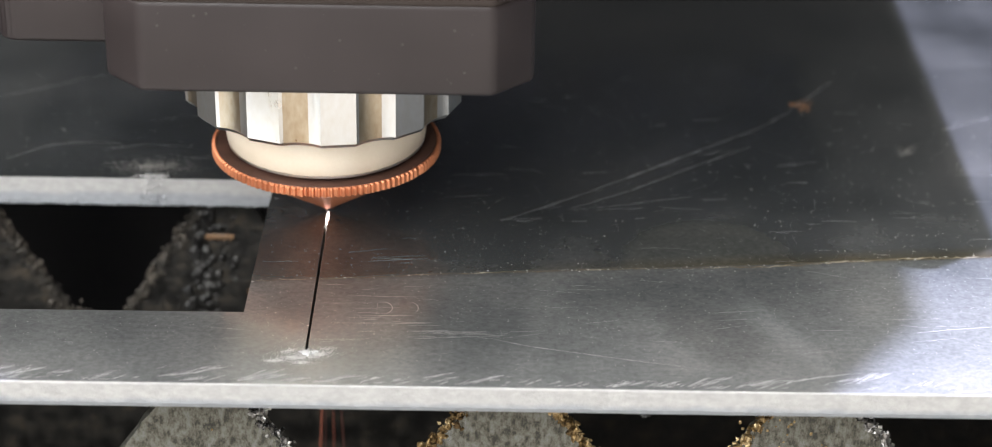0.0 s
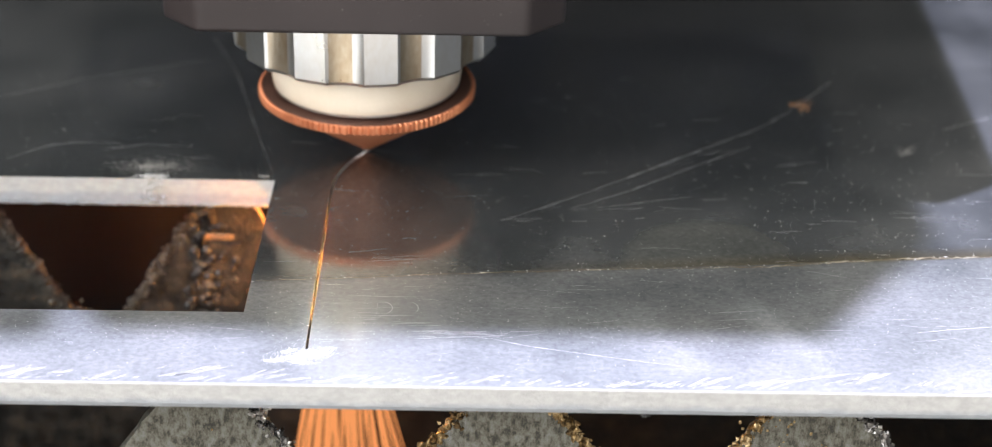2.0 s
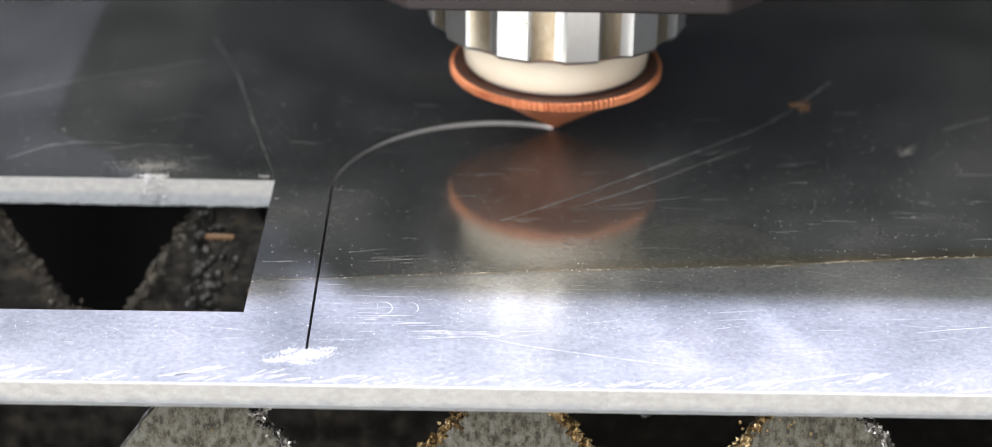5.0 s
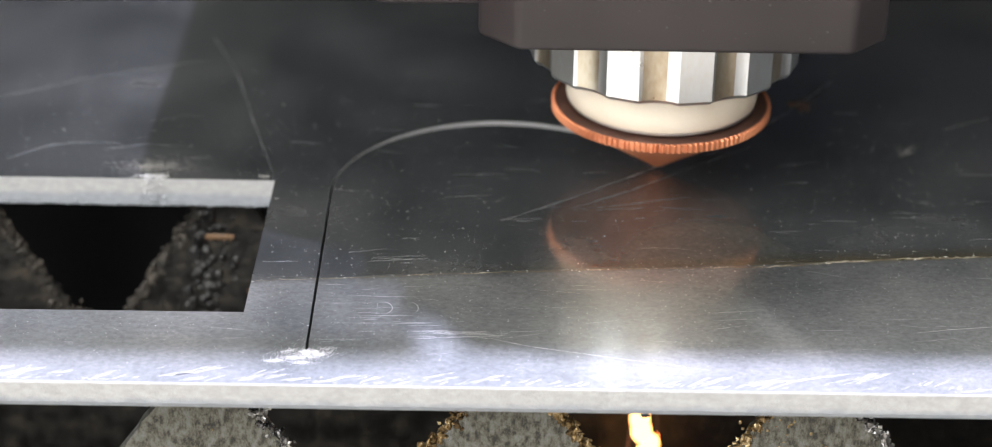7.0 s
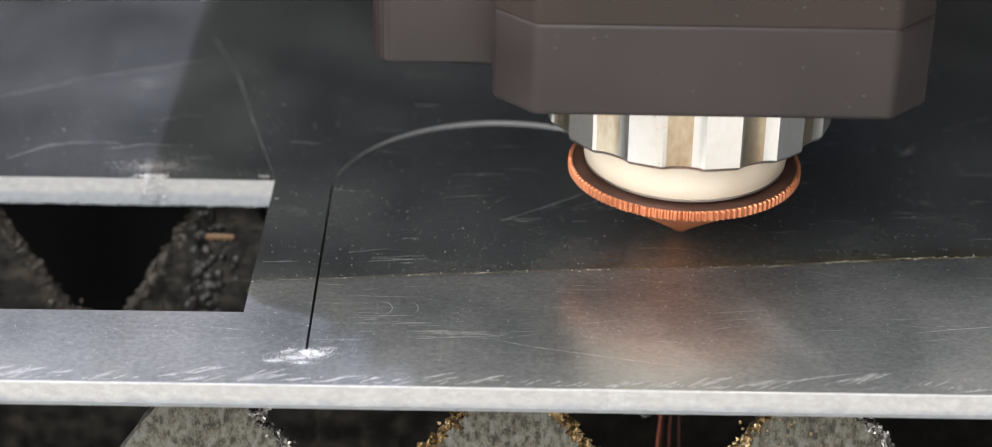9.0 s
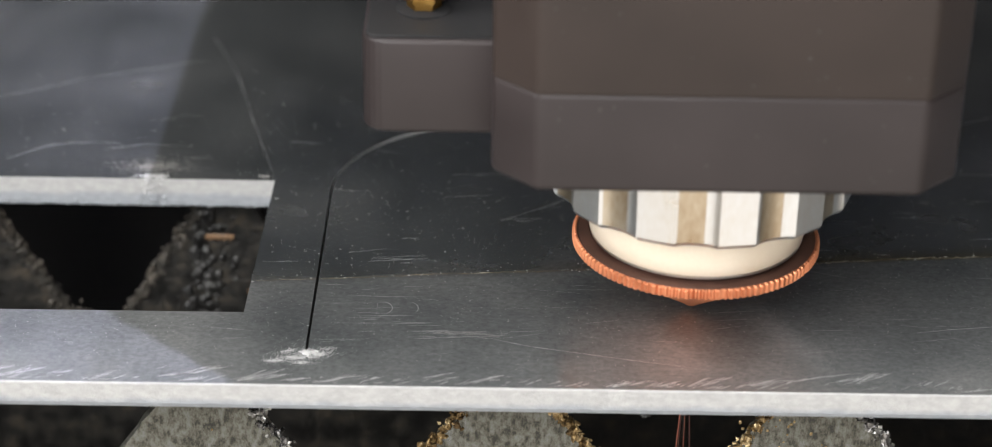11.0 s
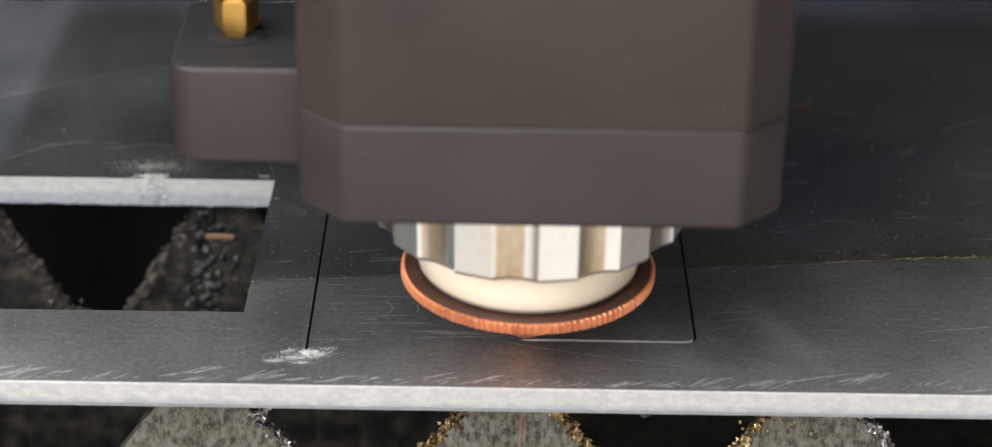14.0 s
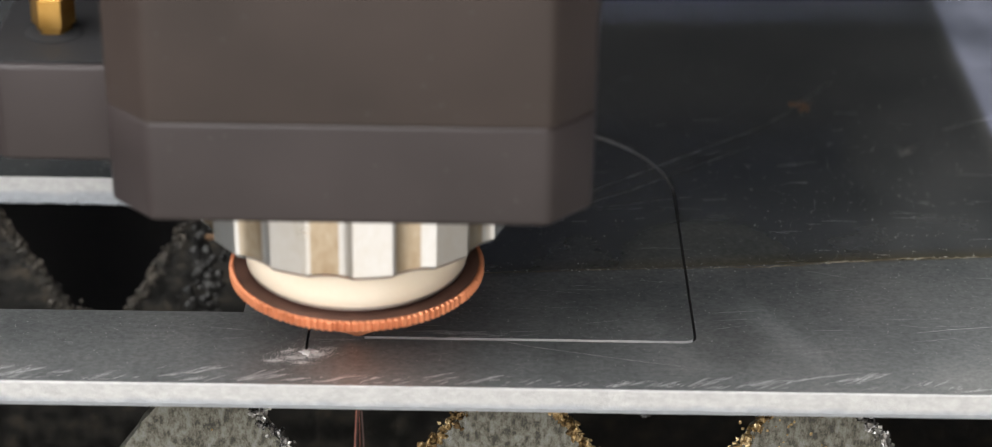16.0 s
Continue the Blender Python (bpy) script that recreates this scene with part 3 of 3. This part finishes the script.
# ---- marks on the plate ----
def plate_marks():
    rng = random.Random(11)
    marks = [
        ([(1.3, 279.1), (9.4, 285.1), (20.8, 294.3), (30.7, 302.9), (41.1, 311.6), (46.8, 318.4)], 0.24),
        ([(11.2, 283.3), (20.5, 289.7), (30.4, 298.1), (39.0, 304.9)], 0.22),
        ([(11.6, 282.9), (20.3, 285.2), (29.2, 288.0)], 0.14),
        ([(47.5, 320.0), (50.5, 324.0), (54.4, 329.7)], 0.25),
        ([(-16.6, 266.6), (-11.6, 267.4), (-8.4, 267.8)], 0.16),
        ([(-16.0, 267.8), (-8.9, 268.5)], 0.12),
        ([(54.6, 249.4), (59.6, 250.4), (65.4, 251.4), (70, 252.2)], 0.14),
        ([(34.6, 234.9), (37.6, 236.9), (41.7, 238.2), (47.0, 239.4)], 0.40),
        ([(57.6, 234.9), (62.3, 235.8), (66, 236.4)], 0.3),
        ([(-71.9, 296.9), (-68.6, 299.7), (-66.2, 301.7), (-62.6, 302.8), (-56.0, 303.0)], 0.2),
        ([(-46.5, 344.0), (-41.2, 329.7), (-36.8, 311.7), (-34.5, 302.7), (-32.2, 293.7)], 0.12),
        ([(0.5, 246.3), (5.0, 244.6), (10.2, 243.4), (18.2, 241.5), (28.0, 239.4)], 0.16),
        ([(-31.0, 266.0), (-26.0, 266.4)], 0.13),
        ([(69.5, 312.2), (78.1, 317.2)], 0.15),
        ([(-80, 317.0), (-65.6, 326.3), (-46.4, 334.7)], 0.11),
        ([(-58, 300.5), (-52, 302.5), (-45, 302.0)], 0.16),
        ([(-18.9, 257.2), (-12.9, 256.9), (-9.0, 257.0)], 0.12),
        ([(-17.6, 251.6), (-11.0, 252.1)], 0.12),
        ([(-9.5, 246.1), (-4.3, 246.6), (1.4, 246.9)], 0.2),
        ([(-9.0, 247.4), (-4.3, 247.6), (0.4, 247.5)], 0.16),
    ]
    for pts, w in marks:
        dense = []
        for a, b in zip(pts, pts[1:]):
            dense += line(a, b, 10)[:-1]
        dense.append(pts[-1])
        part("scratch", strip(dense, 0.65 * w, 0.010, 0.5, rng), SCRATCH, plate)
    seam = [(-31.2, 260.8), (-19.9, 261.7), (-6.3, 263.4), (7.3, 264.6), (19.4, 265.7), (27.1, 266.1), (38.8, 267.0), (48.1, 268.6), (58.7, 270.0), (69.1, 270.6), (90, 271)]
    dense = []
    for a, b in zip(seam, seam[1:]):
        dense += line(a, b, 16)[:-1]
    part("rust_line", strip([(x, y + rng.uniform(-0.10, 0.10)) for x, y in dense[:80]], 0.20, 0.012, 0.6, rng), RUST, plate, "thin ochre line across the plate")
    part("rust_line", strip([(x, y + rng.uniform(-0.2, 0.2)) for x, y in dense[68:]], 0.34, 0.012, 0.5, rng), RUST, plate, "thin ochre line across the plate")
    # pale beads strung along the rust line
    bm = bmesh.new()
    for i in range(75):
        x, y = rng.choice(dense)
        r = rng.choice((0.03, 0.04, 0.055, 0.10))
        bmesh.ops.create_icosphere(bm, subdivisions=1, radius=1, matrix=Matrix.Translation((x + rng.uniform(-0.5, 0.5), y + rng.gauss(0.1, 0.25), 0)) @ Matrix.Diagonal((r * rng.uniform(1, 2.5), r, 0.06, 1)))
    part("rust_line_beads", bm, PALEDUST, plate)["kind"] = "stuff"
    # two patches of fine parallel rub marks
    bm = bmesh.new()
    for cx, cy, sx, sy, k in ((-3.0, 247.4, 5.5, 1.0, 34), (-16.0, 250.8, 2.0, 2.4, 14), (-9.0, 250.2, 4.0, 1.0, 7), (-12.5, 267.2, 4.0, 0.8, 6)):
        for i in range(k):
            x, y, ln = cx + rng.gauss(0, 0.55) * sx, cy + rng.gauss(0, 0.55) * sy, rng.uniform(1.0, 5.0)
            ribbon(bm, line((x - ln / 2, y), (x + ln / 2, y + ln * rng.gauss(0.04, 0.02)), 6), rng.uniform(0.03, 0.07) * (1.5 if k > 30 else 1), 0.010, 0.6, rng)
    part("rub_mark_texture", bm, SCRATCH, plate)["kind"] = "stuff"
    # small stars, dust and bright flecks
    bm = bmesh.new()
    for i in range(5200):
        x, y = rng.uniform(-75, 80), rng.triangular(236, 340, 250)
        if x < -31 and 251 < y < 292:
            continue
        r = rng.choice((0.026, 0.03, 0.034, 0.04, 0.046, 0.054, 0.08))
        n = 5
        c = [bm.verts.new((x + r * rng.uniform(0.6, 1.5) * math.cos(6.283 * k / n), y + r * rng.uniform(0.6, 1.5) * math.sin(6.283 * k / n), 0.014)) for k in range(n)]
        bm.faces.new(c)
    part("dust_flecks", bm, PALEDUST, plate)["kind"] = "stuff"
    # hair scratches along the rolling direction
    bm = bmesh.new()
    for i in range(150):
        x, y = rng.uniform(-75, 80), rng.triangular(238, 335, 250)
        ln, tilt = rng.uniform(1.0, 7.0), rng.gauss(0.05, 0.12)
        if x < -24 and 249 < y < 294:
            continue
        ribbon(bm, line((x, y), (x + ln, y + ln * tilt), 4), rng.uniform(0.03, 0.07), 0.009)
    part("hair_scratch_texture", bm, SCRATCH, plate)["kind"] = "stuff"
    # slanted burr strokes along the near edge
    bm = bmesh.new()
    for i in range(150):
        x = rng.uniform(-75, 75)
        y = FRONT + 0.5 + abs(rng.gauss(0, 0.9))
        ln, tilt = rng.uniform(0.5, 2.2), rng.uniform(0.15, 0.8)
        ribbon(bm, line((x, y), (x + ln, y + ln * tilt), 5), rng.uniform(0.04, 0.16), 0.011, 0.6, rng)
    for i in range(22):
        x, y = rng.uniform(-75, 75), FRONT + 0.5 + abs(rng.gauss(0, 0.9))
        ln, tilt = rng.uniform(2.0, 6.0), rng.uniform(0.2, 0.5)
        for k in range(5):
            d = rng.uniform(-0.4, 0.4)
            ribbon(bm, line((x + 3 * d, y + d * 0.3 + 0.2), (x + 3 * d + ln * rng.uniform(0.5, 1), y + d * 0.3 + 0.2 + ln * tilt), 6), rng.uniform(0.06, 0.17), 0.011, 0.7, rng)
    part("burr_fringe", bm, SPATTER, plate)["kind"] = "stuff"
    # a stamped mark like a flat-sided bow, and a fainter one beside it
    bow = [(-14.7, 252.3), (-14.7, 255.4), (-14.0, 255.4)] + [(-13.9 + 1.2 * math.sin(math.pi * k / 12), 253.85 + 1.55 * math.cos(math.pi * k / 12)) for k in range(13)] + [(-14.7, 252.3)]
    part("stamped_mark", strip(bow, 0.09, 0.010, 0.4, rng), SCRATCH, plate)
    part("stamped_mark", strip([(x + 3.4, y + 0.1) for x, y in bow[4:13]], 0.09, 0.010, 0.4, rng), SCRATCH, plate)
    # rust spot
    bm = bmesh.new()
    for i in range(60):
        r = rng.uniform(0.06, 0.26)
        m4 = Matrix.Translation((48.2 + rng.gauss(0, 0.9), 320.4 + rng.gauss(0, 0.7), 0)) @ Matrix.Diagonal((r, r, 0.05, 1))
        bmesh.ops.create_icosphere(bm, subdivisions=1, radius=1, matrix=m4)
    part("rust_spot", bm, RUSTSPOT, plate, "orange rust spot")["kind"] = "stuff"

    def spatter(name, cx, cy, sx, sy, n, flat, label, yaw=0.0, zc=0.0, sz=0.0, big=0.55, mat=None):
        bm = bmesh.new()
        for i in range(n):
            a, d = rng.uniform(0, 6.283), abs(rng.gauss(0, 0.5))
            x, y = d * sx * math.cos(a), d * sy * math.sin(a)
            r = rng.uniform(0.4 * big, big) * max(0.3, 1.2 - 0.6 * d)
            m4 = Matrix.Translation((cx + x + yaw * y, cy + y, zc + (rng.uniform(-sz, 0) if sz else 0))) @ Matrix.Rotation(a, 4, "Z") @ Matrix.Diagonal((r * 1.5, r * 0.7, r * flat, 1))
            bmesh.ops.create_icosphere(bm, subdivisions=1, radius=1, matrix=m4)
        part(name, bm, mat or SPATTER, plate, label, smooth=60)["kind"] = "stuff"

    for cx, cy, sx, sy, n, lean, big in ((-24.3, 241.0, 3.6, 1.3, 330, 0.6, 0.14), (-26.9, 240.1, 1.7, 0.6, 170, 0.8, 0.14), (-21.4, 241.8, 2.6, 1.3, 230, 1.0, 0.13), (-25.4, 242.6, 2.2, 1.5, 130, 0.9, 0.10),
                                       (-20.4, 243.2, 1.7, 1.0, 90, 0.8, 0.10), (-23.3, 239.8, 2.6, 0.7, 130, 0.2, 0.12), (-23.2, 242.0, 5.5, 4.0, 900, 0.4, 0.065)):
        spatter("pierce_spatter", cx, cy, sx, sy, n, 0.06, "pale feathered spatter round the pierced hole", lean, 0.0, 0.0, big)
    spatter("pierce_bead", -22.6, 242.3, 1.2, 0.7, 26, 0.5, "small bead at the pierced hole")
    spatter("edge_spatter", -49.3, 291.6, 3.0, 1.0, 110, 0.3, "spatter blob on the opening's edge", 0.0, 0.0, 0.0, 0.4, CUT)
    spatter("edge_spatter", -49.3, 291.1, 2.9, 0.3, 220, 0.8, "spatter blob on the opening's edge", 0.0, -0.2, 3.3, 0.45, CUT)
    spatter("haze_spatter", -50.0, 295.0, 9.0, 4.2, 900, 0.04, "thin spatter haze behind the opening", 0.0, 0.0, 0.0, 0.15, HAZE)
    spatter("corner_spatter", -33.0, 292.2, 1.4, 0.8, 60, 0.1, "spatter at the opening's corner", 0.0, 0.0, 0.0, 0.2, HAZE)
    spatter("pale_mark", 62.5, 304.0, 2.2, 3.4, 160, 0.04, "pale smeared mark on the plate", 0.5, 0.0, 0.0, 0.14, HAZE)
    spatter("slag_lump", 19.6, 234.8, 0.6, 0.3, 14, 0.8, "small dark slag lump under the near edge", 0.0, -3.8, 0.2, 0.35, DARKBEAD)


RUSTSPOT = material("orange_rust", [(0.3, (0.12, 0.055, 0.022)), (0.7, (0.26, 0.125, 0.05))], (0.7, 0.9), 0.0, 500, 2500, 0.3, 0.1)
plate_marks()


# ---- melt and sparks below the cut ----
def tube(bm, pts, r):
    rings = []
    for i, p in enumerate(pts):
        k = r * (0.35 + 0.65 * math.sin(math.pi * (i + 0.6) / (len(pts) + 0.2)))
        rings.append([bm.verts.new((p[0] + k * math.cos(a), p[1] + k * math.sin(a), p[2])) for a in (0, 2.094, 4.189)])
    for a, b in zip(rings, rings[1:]):
        for i in range(3):
            bm.faces.new((a[i], a[(i + 1) % 3], b[(i + 1) % 3], b[i]))
    bm.faces.new(rings[0])
    bm.faces.new(rings[-1][::-1])


def build_jet():
    rng = random.Random(21)
    jet = thing("melt_jet", "thin dull red jet of falling melt under the cut", "sparks")
    for i in range(4):
        bm = bmesh.new()
        dx, dy = rng.uniform(-0.10, 0.10), rng.uniform(-0.12, 0.02)
        tube(bm, [(dx * z * 0.8, -0.5 + dy * z, -4 - z) for z in range(0, 84, 6)], rng.choice((0.05, 0.08, 0.13)))
        part("streak", bm, JET if i % 3 == 0 else DIMJET, jet)
    return jet


def build_burst(seed, n, fan, length, r, mat, blobs=0, core=None, size=1.0, curl=0.012):
    rng = random.Random(seed)
    burst = thing("spark_burst", "burst of glowing orange sparks below the plate", "sparks", "spark bursts")
    for i in range(n):
        bm = bmesh.new()
        a = rng.uniform(-fan, fan)
        start = rng.uniform(0, 22)
        ln = length * rng.uniform(0.4, 1.2)
        bend = rng.uniform(-curl, curl)
        pts = []
        for k in range(7):
            d = start + ln * k / 6
            pts.append((math.tan(a) * d + bend * d * d, rng.uniform(-0.2, 0.2) + 4 * math.sin(i * 2.4) * d / 30, -d))
        tube(bm, pts, r * rng.choice((0.5, 0.8, 1.3)))
        part("spark", bm, mat, burst)
    # glowing drops, mostly out of view, that add the sparks' light on the slats
    for i in range(blobs):
        bm = bmesh.new()
        k = rng.uniform(0.7, 1.3) * size
        bmesh.ops.create_icosphere(bm, subdivisions=2, radius=1, matrix=Matrix.Translation((rng.gauss(0, 1.0), 0, -8 - i * 2.2)) @ Matrix.Diagonal((k, k, k * 1.3, 1)))
        part("glow_drop", bm, core, burst, smooth=60)
    return burst


MELT = glow("yellow_hot_melt", (1.0, 0.45, 0.13), 7.0)
# strong glows for drops hidden under the plate, added to light the slats orange
SPARKFILL = glow("spark_fill_glow", (1.0, 0.36, 0.08), 210.0)
EMBERFILL = glow("ember_fill_glow", (1.0, 0.24, 0.045), 240.0)
DULLFILL = glow("dull_fill_glow", (1.0, 0.27, 0.055), 170.0)
STREAM = glow("orange_melt_stream", (1.0, 0.36, 0.12), 0.9)
EMBER = glow("red_sparks", (1.0, 0.22, 0.04), 8.0)
hot = thing("molten_cutting_front", "white-hot molten metal in the cut beneath the nozzle", "molten metal")
melt = bmesh.new()
side_verts = [[melt.verts.new((x, y, z)) for y, z in ((-0.05, -0.55), (-0.95, -0.55), (-1.5, -3.6), (-1.0, -3.6))] for x in (-0.14, 0.14)]
melt.faces.new(side_verts[0])
melt.faces.new(side_verts[1][::-1])
for k in range(4):
    melt.faces.new((side_verts[0][k], side_verts[1][k], side_verts[1][(k + 1) % 4], side_verts[0][(k + 1) % 4]))
part("melt_front", melt, HOT, hot)
jet = build_jet()
BURSTS = [
    # thing, place in mm, from, to
    (build_burst(31, 54, 0.20, 62, 0.30, STREAM, 6, SPARKFILL, 2.0, 0.0012), (-22.5, 285, -1), 1.62, 2.02),
    (build_burst(32, 6, 0.5, 16, 0.12, EMBER, 8, EMBERFILL, 1.5), (-23, 322, -2), 1.82, 2.72),
    (build_burst(35, 3, 0.5, 12, 0.08, EMBER, 5, DULLFILL, 1.4), (-27.5, 276, -1), 1.95, 2.75),
    (build_burst(33, 5, 0.4, 10, 0.10, EMBER, 6, MELT, 1.35), (23.3, 290, -31), 6.58, 7.12),
    (build_burst(34, 5, 1.0, 20, 0.16, SPARK, 5, SPARKFILL, 0.9, 0.04), (24, 256, -2), 11.64, 11.84),
    (build_burst(36, 3, 0.5, 10, 0.07, EMBER, 4, DULLFILL, 1.2), (-8, 277, -1), 11.66, 12.40),
]

# ---- movement ----
def motions():
    rows = []
    for i in range(0, 81):
        t = 0.2 * i
        x, y = cut_point(cut_length(t))
        rows.append((t, pose(x * MM, y * MM, 0)))
    walk(head, rows)
    walk(jet, rows)
    turned = []
    for t, m in rows:
        x0, y0 = cut_point(cut_length(max(t - 0.25, 0)))
        x1, y1 = cut_point(cut_length(t + 0.25))
        turned.append((t, m @ pose(0, 0, -0.0009 * max(0.0, min(1.0, (t - 4.4) / 2)), 0, 0, math.degrees(math.atan2(y1 - y0, x1 - x0)) - 90)))
    walk(hot, turned)
    for ob, (x, y, z), t0, t1 in BURSTS:
        rest, there = pose(0, 0.3, -0.9), pose(x * MM, y * MM, z * MM)
        on = pose((x + 1) * MM, y * MM, (z - 1) * MM)
        walk(ob, [(0, rest), (t0, rest), (t0 + 0.07, there), (t1, on), (t1 + 0.1, rest), (16, rest)])
    for ob, s in SLIVERS:
        t = (s + (0.5 if s < S_CORNER / 2 else 0.9) - S_START) / SPEED
        if s > S_CORNER - 6:
            t += 0.1
        if t > 15.9:
            continue
        t = max(t, 0.05)
        out = [(0, pose(0, 0, 0)), (t, pose(0, 0, 0)), (t + 0.07, pose(0, 0, -0.310))]
        if t + 0.07 < 16:
            out.append((16, pose(0, 0, -0.310)))
        walk(ob, out)


motions()
